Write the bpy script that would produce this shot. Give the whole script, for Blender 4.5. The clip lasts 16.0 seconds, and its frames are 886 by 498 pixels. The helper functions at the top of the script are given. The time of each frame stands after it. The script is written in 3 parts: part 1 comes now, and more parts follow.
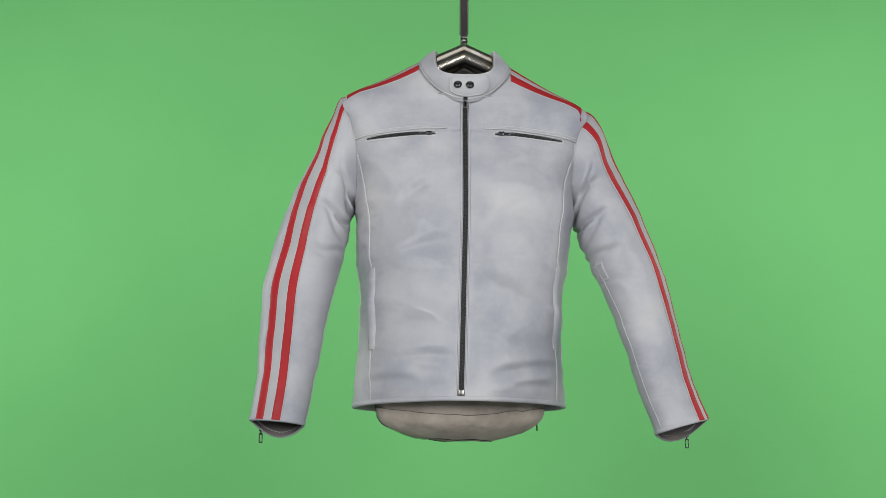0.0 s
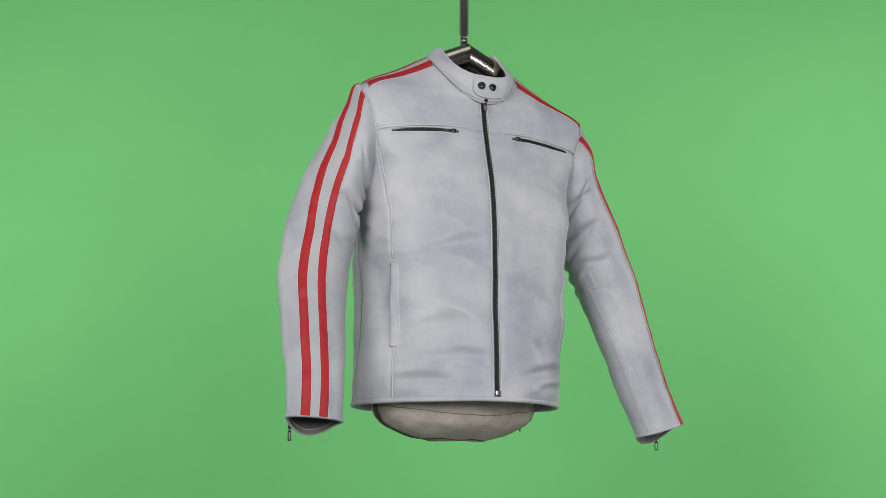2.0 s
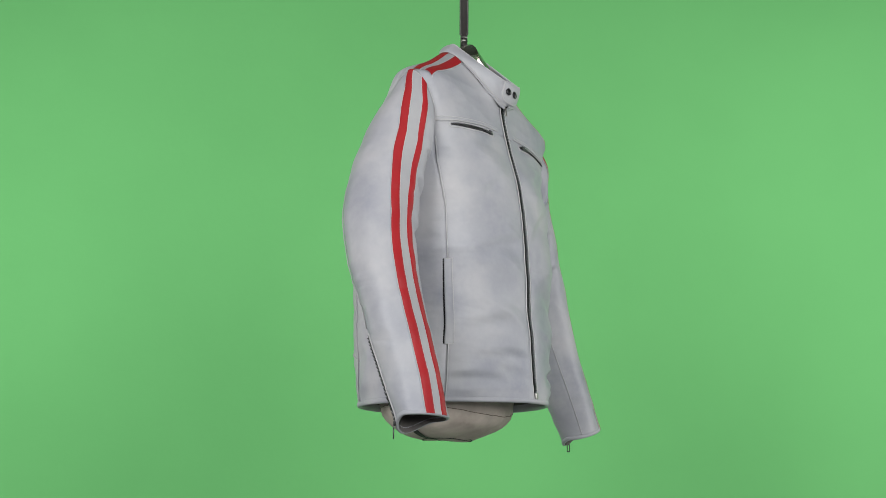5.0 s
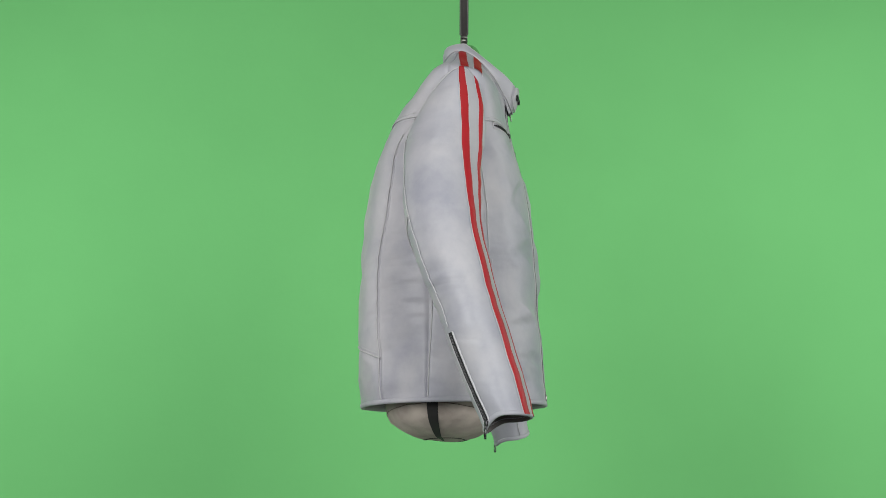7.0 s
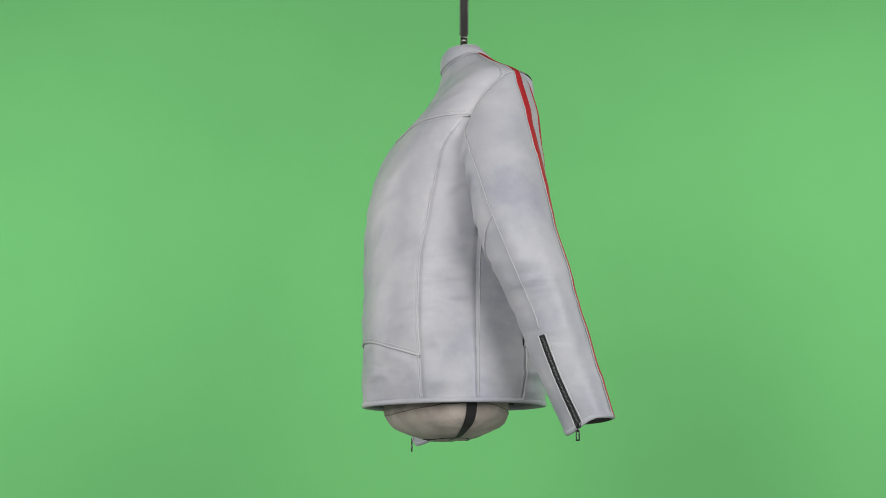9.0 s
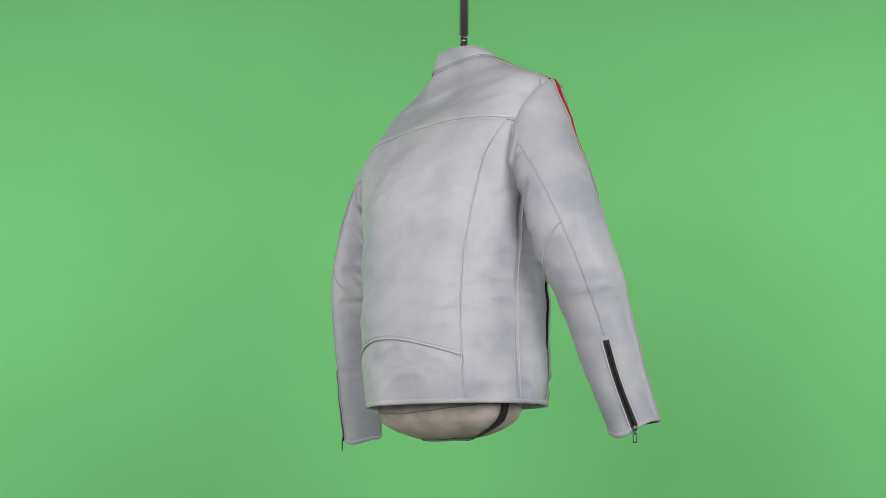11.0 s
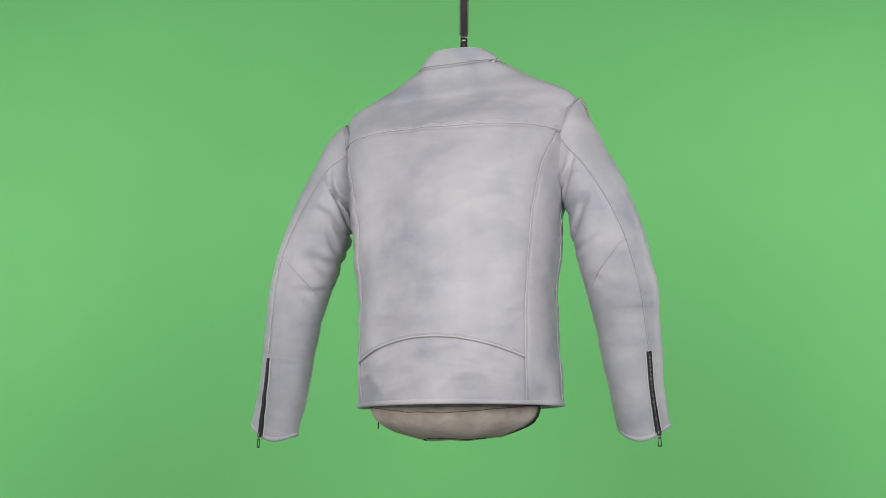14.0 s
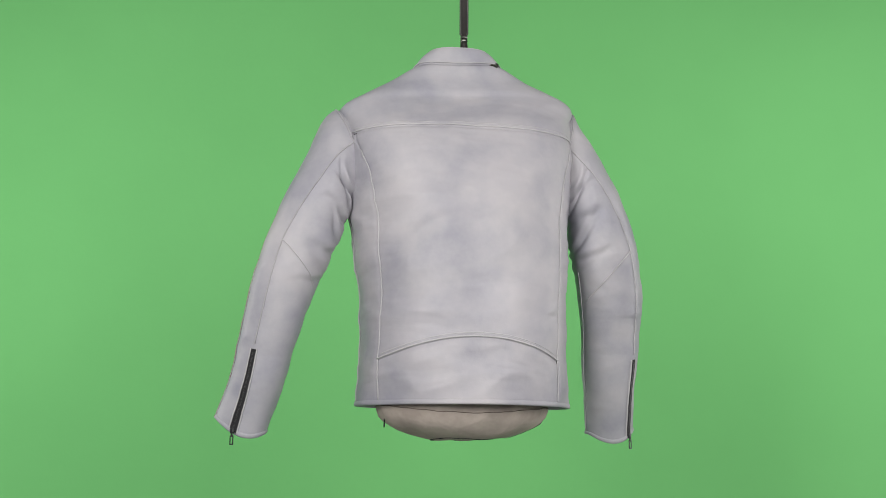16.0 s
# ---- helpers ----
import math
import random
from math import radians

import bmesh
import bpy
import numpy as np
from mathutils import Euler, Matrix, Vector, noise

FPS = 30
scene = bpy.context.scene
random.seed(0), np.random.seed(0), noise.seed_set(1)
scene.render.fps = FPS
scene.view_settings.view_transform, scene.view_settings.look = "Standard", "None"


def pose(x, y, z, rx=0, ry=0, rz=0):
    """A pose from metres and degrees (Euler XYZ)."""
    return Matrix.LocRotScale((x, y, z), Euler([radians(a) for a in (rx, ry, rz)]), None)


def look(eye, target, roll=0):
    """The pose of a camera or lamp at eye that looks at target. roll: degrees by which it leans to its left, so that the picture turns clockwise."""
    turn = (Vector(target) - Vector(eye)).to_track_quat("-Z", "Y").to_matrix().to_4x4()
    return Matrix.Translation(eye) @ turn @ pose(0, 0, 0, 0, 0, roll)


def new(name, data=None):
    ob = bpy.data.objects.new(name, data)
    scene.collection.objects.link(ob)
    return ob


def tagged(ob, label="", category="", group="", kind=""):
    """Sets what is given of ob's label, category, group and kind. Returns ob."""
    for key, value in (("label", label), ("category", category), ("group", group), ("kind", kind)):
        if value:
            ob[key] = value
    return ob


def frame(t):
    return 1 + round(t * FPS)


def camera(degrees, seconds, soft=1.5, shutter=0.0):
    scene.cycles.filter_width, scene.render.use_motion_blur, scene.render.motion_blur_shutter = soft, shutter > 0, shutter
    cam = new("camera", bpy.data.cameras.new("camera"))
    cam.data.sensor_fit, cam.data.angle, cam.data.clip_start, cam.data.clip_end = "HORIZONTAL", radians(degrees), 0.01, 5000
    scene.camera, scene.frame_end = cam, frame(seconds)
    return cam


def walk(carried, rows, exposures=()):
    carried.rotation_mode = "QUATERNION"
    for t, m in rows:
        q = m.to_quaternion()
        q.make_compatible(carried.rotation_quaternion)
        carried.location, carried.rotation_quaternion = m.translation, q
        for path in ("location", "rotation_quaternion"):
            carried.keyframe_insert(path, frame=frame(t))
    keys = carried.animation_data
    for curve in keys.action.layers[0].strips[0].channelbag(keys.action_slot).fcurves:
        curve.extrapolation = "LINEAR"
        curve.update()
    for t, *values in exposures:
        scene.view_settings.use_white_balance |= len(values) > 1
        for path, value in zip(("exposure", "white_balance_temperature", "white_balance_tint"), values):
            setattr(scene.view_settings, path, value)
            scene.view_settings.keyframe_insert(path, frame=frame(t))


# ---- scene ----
from functools import lru_cache

# ---- camera: stands still, low, tilted up ----
EYE = 1.25
cam = camera(37.9, 16.0, soft=0.85)
VIEW = pose(0, -2.4, EYE, 100.24, 0, 0.91) @ pose(0, 0, 0, 0, 0, 0.37)
# the clip's camera warms its picture a little towards the end
walk(cam, [(0.0, VIEW), (16.0, VIEW)], exposures=[(0.0, 0, 6500, 10), (13.0, 0, 6520, 10), (14.5, 0, 6600, 12), (16.0, 0, 6680, 13)])

# the turning of the hanging rod: seconds, degrees
TURN = [(0, 1.9), (0.5, 8.5), (1, 14.3), (1.5, 19.7), (2, 25.7), (2.5, 31.9), (3, 37.3), (3.2, 39.5), (5.3, 63.7), (5.5, 66.0),
        (6, 71.3), (6.5, 76.9), (7, 83.0), (7.5, 89.6), (8, 96.6), (8.5, 102.3), (9, 107.9), (11.3, 133.4), (11.5, 135.7),
        (12, 141.2), (12.5, 147.1), (13, 153.3), (13.5, 158.9), (14, 164.4), (14.5, 171.1), (15, 178.4), (15.5, 185.4), (16, 191.2)]


# ---- light: studio lamps ----
def area_lamp(name, eye, target, w, h, watts, colour=(1, 1, 1)):
    d = bpy.data.lights.new(name, "AREA")
    d.shape, d.size, d.size_y, d.energy, d.color = "RECTANGLE", w, h, watts, colour
    ob = new(name, d)
    ob.matrix_world = look(eye, target)
    return ob


area_lamp("softbox_key", (-1.25, -2.6, 2.0), (0, 0, 1.6), 1.1, 1.1, 50)
area_lamp("softbox_fill", (1.35, -2.6, 2.0), (0, 0, 1.6), 1.1, 1.1, 50)
area_lamp("softbox_top", (0.0, -0.8, 3.7), (0, -0.2, 1.7), 1.6, 1.2, 7)
area_lamp("backdrop_lamp", (-2.1, 0.5, 2.0), (1.3, 1.95, 1.9), 0.5, 1.6, 20.5)
area_lamp("backdrop_lamp", (2.1, 0.5, 2.0), (-1.1, 1.95, 1.9), 0.5, 1.6, 20.5)
world = bpy.data.worlds.new("world")
scene.world = world
world.use_nodes = True
world.node_tree.nodes["Background"].inputs[0].default_value = (0.5, 0.5, 0.5, 1)
world.node_tree.nodes["Background"].inputs[1].default_value = 0.09


# ---- materials ----
def material(name, base, rough=0.5, metal=0.0):
    m = bpy.data.materials.new(name)
    m.use_nodes = True
    b = m.node_tree.nodes["Principled BSDF"]
    b.inputs["Base Color"].default_value = (*base, 1)
    b.inputs["Roughness"].default_value = rough
    b.inputs["Metallic"].default_value = metal
    return m, m.node_tree.nodes, m.node_tree.links, b


def noise_ramp(n, l, coords, scale, lo, hi, detail=4.0, rough=0.55):
    t = n.new("ShaderNodeTexNoise")
    t.inputs["Scale"].default_value, t.inputs["Detail"].default_value, t.inputs["Roughness"].default_value = scale, detail, rough
    l.new(coords, t.inputs["Vector"])
    r = n.new("ShaderNodeMapRange")
    r.inputs[1].default_value, r.inputs[2].default_value = lo, hi
    l.new(t.outputs["Fac"], r.inputs[0])
    return r.outputs[0]


def blend(n, l, fac, a, b, how="MIX"):
    m = n.new("ShaderNodeMix")
    m.data_type, m.blend_type = "RGBA", how
    l.new(fac, m.inputs[0])
    for sock, val in ((m.inputs[6], a), (m.inputs[7], b)):
        if isinstance(val, tuple):
            sock.default_value = (*val, 1)
        else:
            l.new(val, sock)
    return m.outputs[2]


def bumped(n, l, b, heights, coords):
    """Adds up bumps of (scale, strength, distance)."""
    last = None
    for scale, strength, dist, kind in heights:
        if kind == "cell":
            t = n.new("ShaderNodeTexVoronoi")
            t.inputs["Scale"].default_value = scale
            out = t.outputs["Distance"]
        else:
            t = n.new("ShaderNodeTexNoise")
            t.inputs["Scale"].default_value, t.inputs["Detail"].default_value = scale, 5
            out = t.outputs["Fac"]
        if kind == "fold":
            # long soft folds that run across and slightly down
            mp = n.new("ShaderNodeMapping")
            mp.inputs["Rotation"].default_value = (0, 0.5, 0)
            mp.inputs["Scale"].default_value = (0.8, 0.8, 2.4)
            t.inputs["Detail"].default_value, t.inputs["Distortion"].default_value = 2, 0.5
            l.new(coords, mp.inputs["Vector"])
            l.new(mp.outputs["Vector"], t.inputs["Vector"])
        else:
            l.new(coords, t.inputs["Vector"])
        bp = n.new("ShaderNodeBump")
        bp.inputs["Strength"].default_value, bp.inputs["Distance"].default_value = strength, dist
        l.new(out, bp.inputs["Height"])
        if last:
            l.new(last, bp.inputs["Normal"])
        last = bp.outputs["Normal"]
    l.new(last, b.inputs["Normal"])


def leather(name, dark, mid, pale, rough, warm=0.0):
    """Worn leather: cloudy dye, rubbed pale patches, grain; warm: how much extra brightness and camera tint is painted
    into the colour towards the back.
    """
    m, n, l, b = material(name, mid, rough)
    co = n.new("ShaderNodeTexCoord").outputs["Object"]
    cloud = noise_ramp(n, l, co, 6.5, 0.36, 0.64, 4, 0.52)
    rub = noise_ramp(n, l, co, 11.0, 0.44, 0.78, 5, 0.55)
    fine = noise_ramp(n, l, co, 150.0, 0.35, 0.75, 3)
    c = blend(n, l, cloud, dark, mid)
    # light the back lacks and a warm camera tint, multiplied into the colour
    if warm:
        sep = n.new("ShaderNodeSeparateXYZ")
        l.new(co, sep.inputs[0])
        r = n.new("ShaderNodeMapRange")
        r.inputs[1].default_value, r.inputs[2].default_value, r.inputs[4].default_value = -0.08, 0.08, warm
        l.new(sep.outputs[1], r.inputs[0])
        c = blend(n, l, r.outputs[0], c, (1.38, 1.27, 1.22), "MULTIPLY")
    k = n.new("ShaderNodeMath")
    k.operation = "MULTIPLY"
    k.inputs[1].default_value = 0.55
    l.new(rub, k.inputs[0])
    c = blend(n, l, k.outputs[0], c, pale)
    k = n.new("ShaderNodeMath")
    k.operation = "MULTIPLY"
    k.inputs[1].default_value = 0.07
    l.new(fine, k.inputs[0])
    c = blend(n, l, k.outputs[0], c, pale)
    l.new(c, b.inputs["Base Color"])
    r = n.new("ShaderNodeMapRange")
    r.inputs[3].default_value, r.inputs[4].default_value = rough - 0.06, rough + 0.1
    l.new(rub, r.inputs[0])
    l.new(r.outputs[0], b.inputs["Roughness"])
    b.inputs["Specular IOR Level"].default_value = 0.36
    bumped(n, l, b, [(7, 0.45, 0.012, "fold"), (15, 0.22, 0.005, "noise"), (48, 0.06, 0.002, "noise"), (420, 0.1, 0.0006, "cell")], co)
    return m


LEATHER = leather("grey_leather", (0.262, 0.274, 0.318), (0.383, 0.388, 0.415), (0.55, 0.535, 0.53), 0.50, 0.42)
PALE = leather("pale_stripe_leather", (0.30, 0.305, 0.325), (0.36, 0.36, 0.37), (0.44, 0.435, 0.435), 0.52)
EDGE = leather("rubbed_leather_edge", (0.40, 0.40, 0.41), (0.47, 0.47, 0.475), (0.57, 0.56, 0.555), 0.6)
RED = leather("red_leather", (0.26, 0.006, 0.010), (0.345, 0.009, 0.013), (0.39, 0.018, 0.022), 0.58)
LINING = material("dark_grey_lining", (0.14, 0.128, 0.122), 0.7)[0]
TAPE = material("black_zip_tape", (0.012, 0.012, 0.013), 0.75)[0]
TEETH = material("dark_metal_teeth", (0.05, 0.05, 0.05), 0.4, 1.0)[0]
STEEL = material("bright_steel", (0.27, 0.265, 0.25), 0.3, 1.0)[0]
SNAP = material("dark_snap_metal", (0.05, 0.05, 0.052), 0.3, 0.9)[0]
SEAM = material("brown_thread", (0.13, 0.10, 0.08), 0.8)[0]
BLACK = material("black_strap", (0.012, 0.011, 0.011), 0.6)[0]


def make_canvas():
    m, n, l, b = material("beige_canvas", (0.36, 0.31, 0.26), 0.8)
    co = n.new("ShaderNodeTexCoord").outputs["Object"]
    l.new(blend(n, l, noise_ramp(n, l, co, 14, 0.35, 0.7), (0.33, 0.285, 0.247), (0.55, 0.485, 0.425)), b.inputs["Base Color"])
    bumped(n, l, b, [(12, 0.6, 0.014, "noise"), (40, 0.4, 0.004, "noise"), (900, 0.2, 0.0004, "noise")], co)
    return m


def make_green():
    m, n, l, b = material("chroma_green_cloth", (0.16, 0.48, 0.17), 0.9)
    co = n.new("ShaderNodeTexCoord").outputs["Object"]
    l.new(blend(n, l, noise_ramp(n, l, co, 1.3, 0.3, 0.7, 3), (0.17, 0.54, 0.18), (0.185, 0.58, 0.195)), b.inputs["Base Color"])
    b.inputs["Specular IOR Level"].default_value = 0.15
    bumped(n, l, b, [(2.0, 0.25, 0.03, "noise"), (700, 0.1, 0.0004, "noise")], co)
    return m


def make_pipe():
    m, n, l, b = material("tarnished_chrome", (0.5, 0.47, 0.42), 0.2, 1.0)
    co = n.new("ShaderNodeTexCoord").outputs["Object"]
    l.new(blend(n, l, noise_ramp(n, l, co, 30, 0.4, 0.7), (0.52, 0.50, 0.46), (0.36, 0.31, 0.22)), b.inputs["Base Color"])
    return m


def make_plain(name, base, rough):
    m, n, l, b = material(name, base, rough)
    co = n.new("ShaderNodeTexCoord").outputs["Object"]
    l.new(blend(n, l, noise_ramp(n, l, co, 3, 0.3, 0.7), base, tuple(0.88 * q for q in base)), b.inputs["Base Color"])
    return m


CANVAS, GREEN, PIPE = make_canvas(), make_green(), make_pipe()
ROD = material("black_painted_rod", (0.035, 0.032, 0.03), 0.35, 0.3)[0]
WALL = make_plain("dark_wall_paint", (0.11, 0.11, 0.115), 0.85)
FLOOR = make_plain("concrete_floor", (0.34, 0.34, 0.34), 0.6)


# ---- mesh helpers ----
def part(name, bm, mat, parent=None, label="", smooth=True):
    me = bpy.data.meshes.new(name)
    bmesh.ops.recalc_face_normals(bm, faces=bm.faces)
    if smooth:
        for f in bm.faces:
            f.smooth = True
    bm.to_mesh(me)
    bm.free()
    me.materials.append(mat)
    ob = new(name, me)
    if parent:
        ob.parent = parent
    if label:
        tagged(ob, label)
    return ob


def grid(fn, us, vs, wrap=False, bm=None):
    """A sheet of fn(a, b) over two lists of numbers."""
    bm = bm or bmesh.new()
    rows = [[bm.verts.new(fn(a, b)) for a in us] for b in vs]
    n = len(us)
    for r0, r1 in zip(rows, rows[1:]):
        for i in range(n if wrap else n - 1):
            j = (i + 1) % n
            bm.faces.new((r0[i], r0[j], r1[j], r1[i]))
    return bm, rows


def tube(pts, r, sides=6, bm=None, cap=True):
    """A round bead along a line of points; r may be a number or one per point."""
    bm = bm or bmesh.new()
    pts = [Vector(p) for p in pts]
    rings, prev = [], None
    for i, p in enumerate(pts):
        d = (pts[min(i + 1, len(pts) - 1)] - pts[max(i - 1, 0)]).normalized()
        if prev is None:
            prev = d.orthogonal().normalized()
        a = (prev - d * prev.dot(d)).normalized()
        prev = a
        c = d.cross(a)
        q = r[i] if isinstance(r, (list, tuple)) else r
        rings.append([bm.verts.new(p + q * (math.cos(k) * a + math.sin(k) * c)) for k in (2 * math.pi * s / sides for s in range(sides))])
    for r0, r1 in zip(rings, rings[1:]):
        for s in range(sides):
            bm.faces.new((r0[s], r0[(s + 1) % sides], r1[(s + 1) % sides], r1[s]))
    if cap:
        bm.faces.new(rings[0][::-1])
        bm.faces.new(rings[-1])
    return bm


def box(bm, m, sx, sy, sz, bevel=0.0):
    made = bmesh.ops.create_cube(bm, size=1, matrix=m @ Matrix.Diagonal((sx, sy, sz, 1)))
    if bevel:
        es = list({e for v in made["verts"] for e in v.link_edges})
        bmesh.ops.bevel(bm, geom=es, offset=bevel, segments=2, affect="EDGES", profile=0.5)
    return bm


def spline(table, x):
    """Smooth rows of a table, by its first column."""
    t = table
    if x <= t[0][0]:
        return list(t[0])
    if x >= t[-1][0]:
        return list(t[-1])
    i = max(k for k in range(len(t) - 1) if t[k][0] <= x)
    h = t[i + 1][0] - t[i][0]
    s = (x - t[i][0]) / h
    out = []
    for c in range(len(t[0])):
        d = (t[i + 1][c] - t[i][c]) / h
        m0 = d if i == 0 else 0.5 * (d + (t[i][c] - t[i - 1][c]) / (t[i][0] - t[i - 1][0]))
        m1 = d if i == len(t) - 2 else 0.5 * (d + (t[i + 2][c] - t[i + 1][c]) / (t[i + 2][0] - t[i + 1][0]))
        out.append((2 * s ** 3 - 3 * s * s + 1) * t[i][c] + (s ** 3 - 2 * s * s + s) * h * m0
                   + (3 * s * s - 2 * s ** 3) * t[i + 1][c] + (s ** 3 - s * s) * h * m1)
    return out


def lerp(table, x):
    """Straight lines between (x, y) pairs."""
    if x <= table[0][0]:
        return table[0][1]
    for (a, p), (b, q) in zip(table, table[1:]):
        if x <= b:
            return p + (q - p) * (x - a) / (b - a)
    return table[-1][1]


def steps(n, length, rim=(0.0025, 0.005, 0.009)):
    """Fractions 0..1 with extra ones close to both ends."""
    e = [r / length for r in rim if r < 0.3 * length]
    core = [k / n for k in range(1, n) if (e[-1] if e else 0) * 1.2 < k / n < 1 - (e[-1] if e else 0) * 1.2]
    return [0.0] + e + core + [1 - q for q in reversed(e)] + [1.0]


# ---- the studio ----
def studio():
    bm = bmesh.new()
    # the green backdrop: a sheet that hangs and sweeps out onto the floor
    prof = [(1.95 + 0.004 * math.sin(k * 1.7), 3.9 - 3.88 * k / 24) for k in range(25)]
    grid(lambda a, b: (-3.4 + 6.8 * a, *prof[b]), [k / 40 for k in range(41)], range(len(prof)), bm=bm)
    tagged(part("backdrop", bm, GREEN), "smooth chroma green cloth backdrop hanging behind the jacket", "backdrop", kind="structure")

    def slab(name, x, y, z, sx, sy, sz, mat, label):
        b = bmesh.new()
        box(b, pose(x, y, z), sx, sy, sz)
        tagged(part(name, b, mat, smooth=False), label, name.split("_")[0], kind="structure")

    slab("floor", 0, -0.6, -0.05, 7.2, 5.8, 0.1, FLOOR, "plain grey concrete studio floor")
    slab("ceiling", 0, -0.6, 4.05, 7.2, 5.8, 0.1, WALL, "plain dark grey painted studio ceiling")
    slab("wall_north", 0, 2.2, 2.0, 7.0, 0.2, 4.0, WALL, "plain dark grey painted studio wall")
    slab("wall_south", 0, -3.4, 2.0, 7.0, 0.2, 4.0, WALL, "plain dark grey painted studio wall")
    slab("wall_east", 3.55, -0.6, 2.0, 0.1, 5.8, 4.0, WALL, "plain dark grey painted studio wall")
    slab("wall_west", -3.55, -0.6, 2.0, 0.1, 5.8, 4.0, WALL, "plain dark grey painted studio wall")


studio()

# ---- the jacket's body as a surface: level, tilt, sag, middle x, half width, front y, back y, roundness in front and behind ----
BODY = [(0.137, -0.02, 0, -0.008, 0.199, -0.158, 0.182, 1.66, 1.66),
        (0.21, -0.01, 0, -0.006, 0.19, -0.152, 0.183, 2.05, 1.9),
        (0.3, 0, 0, -0.004, 0.188, -0.144, 0.181, 2.4, 2.1),
        (0.39, 0, 0, -0.002, 0.194, -0.138, 0.18, 2.5, 2),
        (0.48, 0, 0, 0, 0.204, -0.13, 0.175, 2.5, 1.9),
        (0.56, 0.05, 0, 0, 0.211, -0.118, 0.154, 2.55, 2.3),
        (0.62, 0.12, 0, 0, 0.216, -0.104, 0.121, 2.7, 2.9),
        (0.67, 0.17, 0, 0, 0.222, -0.093, 0.08, 2.9, 3.3),
        (0.707, 0.2, 0, 0, 0.23, -0.087, 0.0517, 2.9, 3.3),
        (0.721, 0.22, 0.4, 0, 0.218, -0.087, 0.0482, 2.5, 2.9),
        (0.757, 0.28, 3, 0, 0.155, -0.09, 0.032, 2.1, 2.4),
        (0.795, 0.07, 10.3, 0, 0.084, -0.094, 0.03, 2.1, 2.1)]


def dense(table, n):
    a, b = table[0][0], table[-1][0]
    return a, n / (b - a), [spline(table, a + (b - a) * k / n) for k in range(n + 1)]


def between(d, x):
    """A row of a table that dense() has drawn out."""
    a, k, rows = d
    f = min(max((x - a) * k, 0.0), len(rows) - 1.001)
    i = int(f)
    f -= i
    return [p + f * (q - p) for p, q in zip(rows[i], rows[i + 1])]


BODY_ROWS = dense(BODY, 1000)


@lru_cache(maxsize=200000)
def body_row(h):
    _, tilt, sag, cx, w, yf, yb, n, nb = between(BODY_ROWS, h)
    k = lerp([(0.56, 0.0), (0.69, 0.2), (0.73, 0.18), (0.785, -0.05)], h)
    return tilt, sag, cx, w, yf, yb, (0.5 + k) * yf + (0.5 - k) * yb, n, nb


def folds(p, amount):
    """Soft creases of worn leather, in metres."""
    a = noise.noise(Vector((p.x * 8 + p.z * 5, p.y * 8, p.z * 11)))
    q = noise.noise(Vector((p.x * 13 + p.z * 9 + 5, p.y * 13, p.z * 24 + 3)))
    return amount * (0.9 * a + 0.4 * (1 - 2 * abs(q)) - 0.2)


def body_raw(u, h):
    tilt, sag, cx, w, yf, yb, ym, n, nb = body_row(h)
    th = 2 * math.pi * u
    s, c = math.sin(th), math.cos(th)
    if c < 0:
        n = nb
    x = cx + w * math.copysign(abs(s) ** (2 / n), s)
    y = ym + (yf - ym if c > 0 else yb - ym) * abs(c) ** (2 / n)
    y -= 0.07 * min(1.0, max(0.0, (0.62 - h) / 0.22)) * x
    lean = 0.045 * min(1.0, max(0.0, (h - 0.5) / 0.15)) * x
    return Vector((x, y, h + tilt * y - sag * y * y - lean))


# single folds of the front, as lines in its plane: ends (x, z), depth, width
FOLDS = [((0.045, 0.186), (0.165, 0.208), 0.0060, 0.010), ((0.085, 0.168), (0.160, 0.172), 0.0045, 0.007), ((-0.165, 0.180), (-0.080, 0.176), 0.0040, 0.009),
         ((0.020, 0.440), (0.110, 0.505), 0.0036, 0.011), ((-0.130, 0.400), (-0.025, 0.434), 0.0034, 0.012), ((0.035, 0.355), (0.150, 0.300), 0.0036, 0.013),
         ((-0.150, 0.262), (-0.050, 0.290), 0.0034, 0.012), ((-0.120, 0.500), (-0.060, 0.545), 0.0026, 0.009), ((0.070, 0.555), (0.120, 0.590), 0.0026, 0.009),
         ((0.025, 0.262), (0.090, 0.238), 0.0034, 0.010), ((-0.140, 0.215), (-0.030, 0.222), 0.0032, 0.010)]


def front_folds(x, z):
    deep = 0.0
    for (xa, za), (xb, zb), depth, wide in FOLDS:
        dx, dz = xb - xa, zb - za
        k = ((x - xa) * dx + (z - za) * dz) / (dx * dx + dz * dz)
        if -0.4 < k < 1.4:
            length = math.hypot(dx, dz)
            d = ((z - za) * dx - (x - xa) * dz) / length + 0.02 * (k - 0.5) ** 2
            ends = math.exp(-(2.1 * (k - 0.5)) ** 4)
            deep += ends * depth * (0.55 * math.exp(-((d - 1.5 * wide) / wide) ** 2) - math.exp(-(d / wide) ** 2))
    return deep


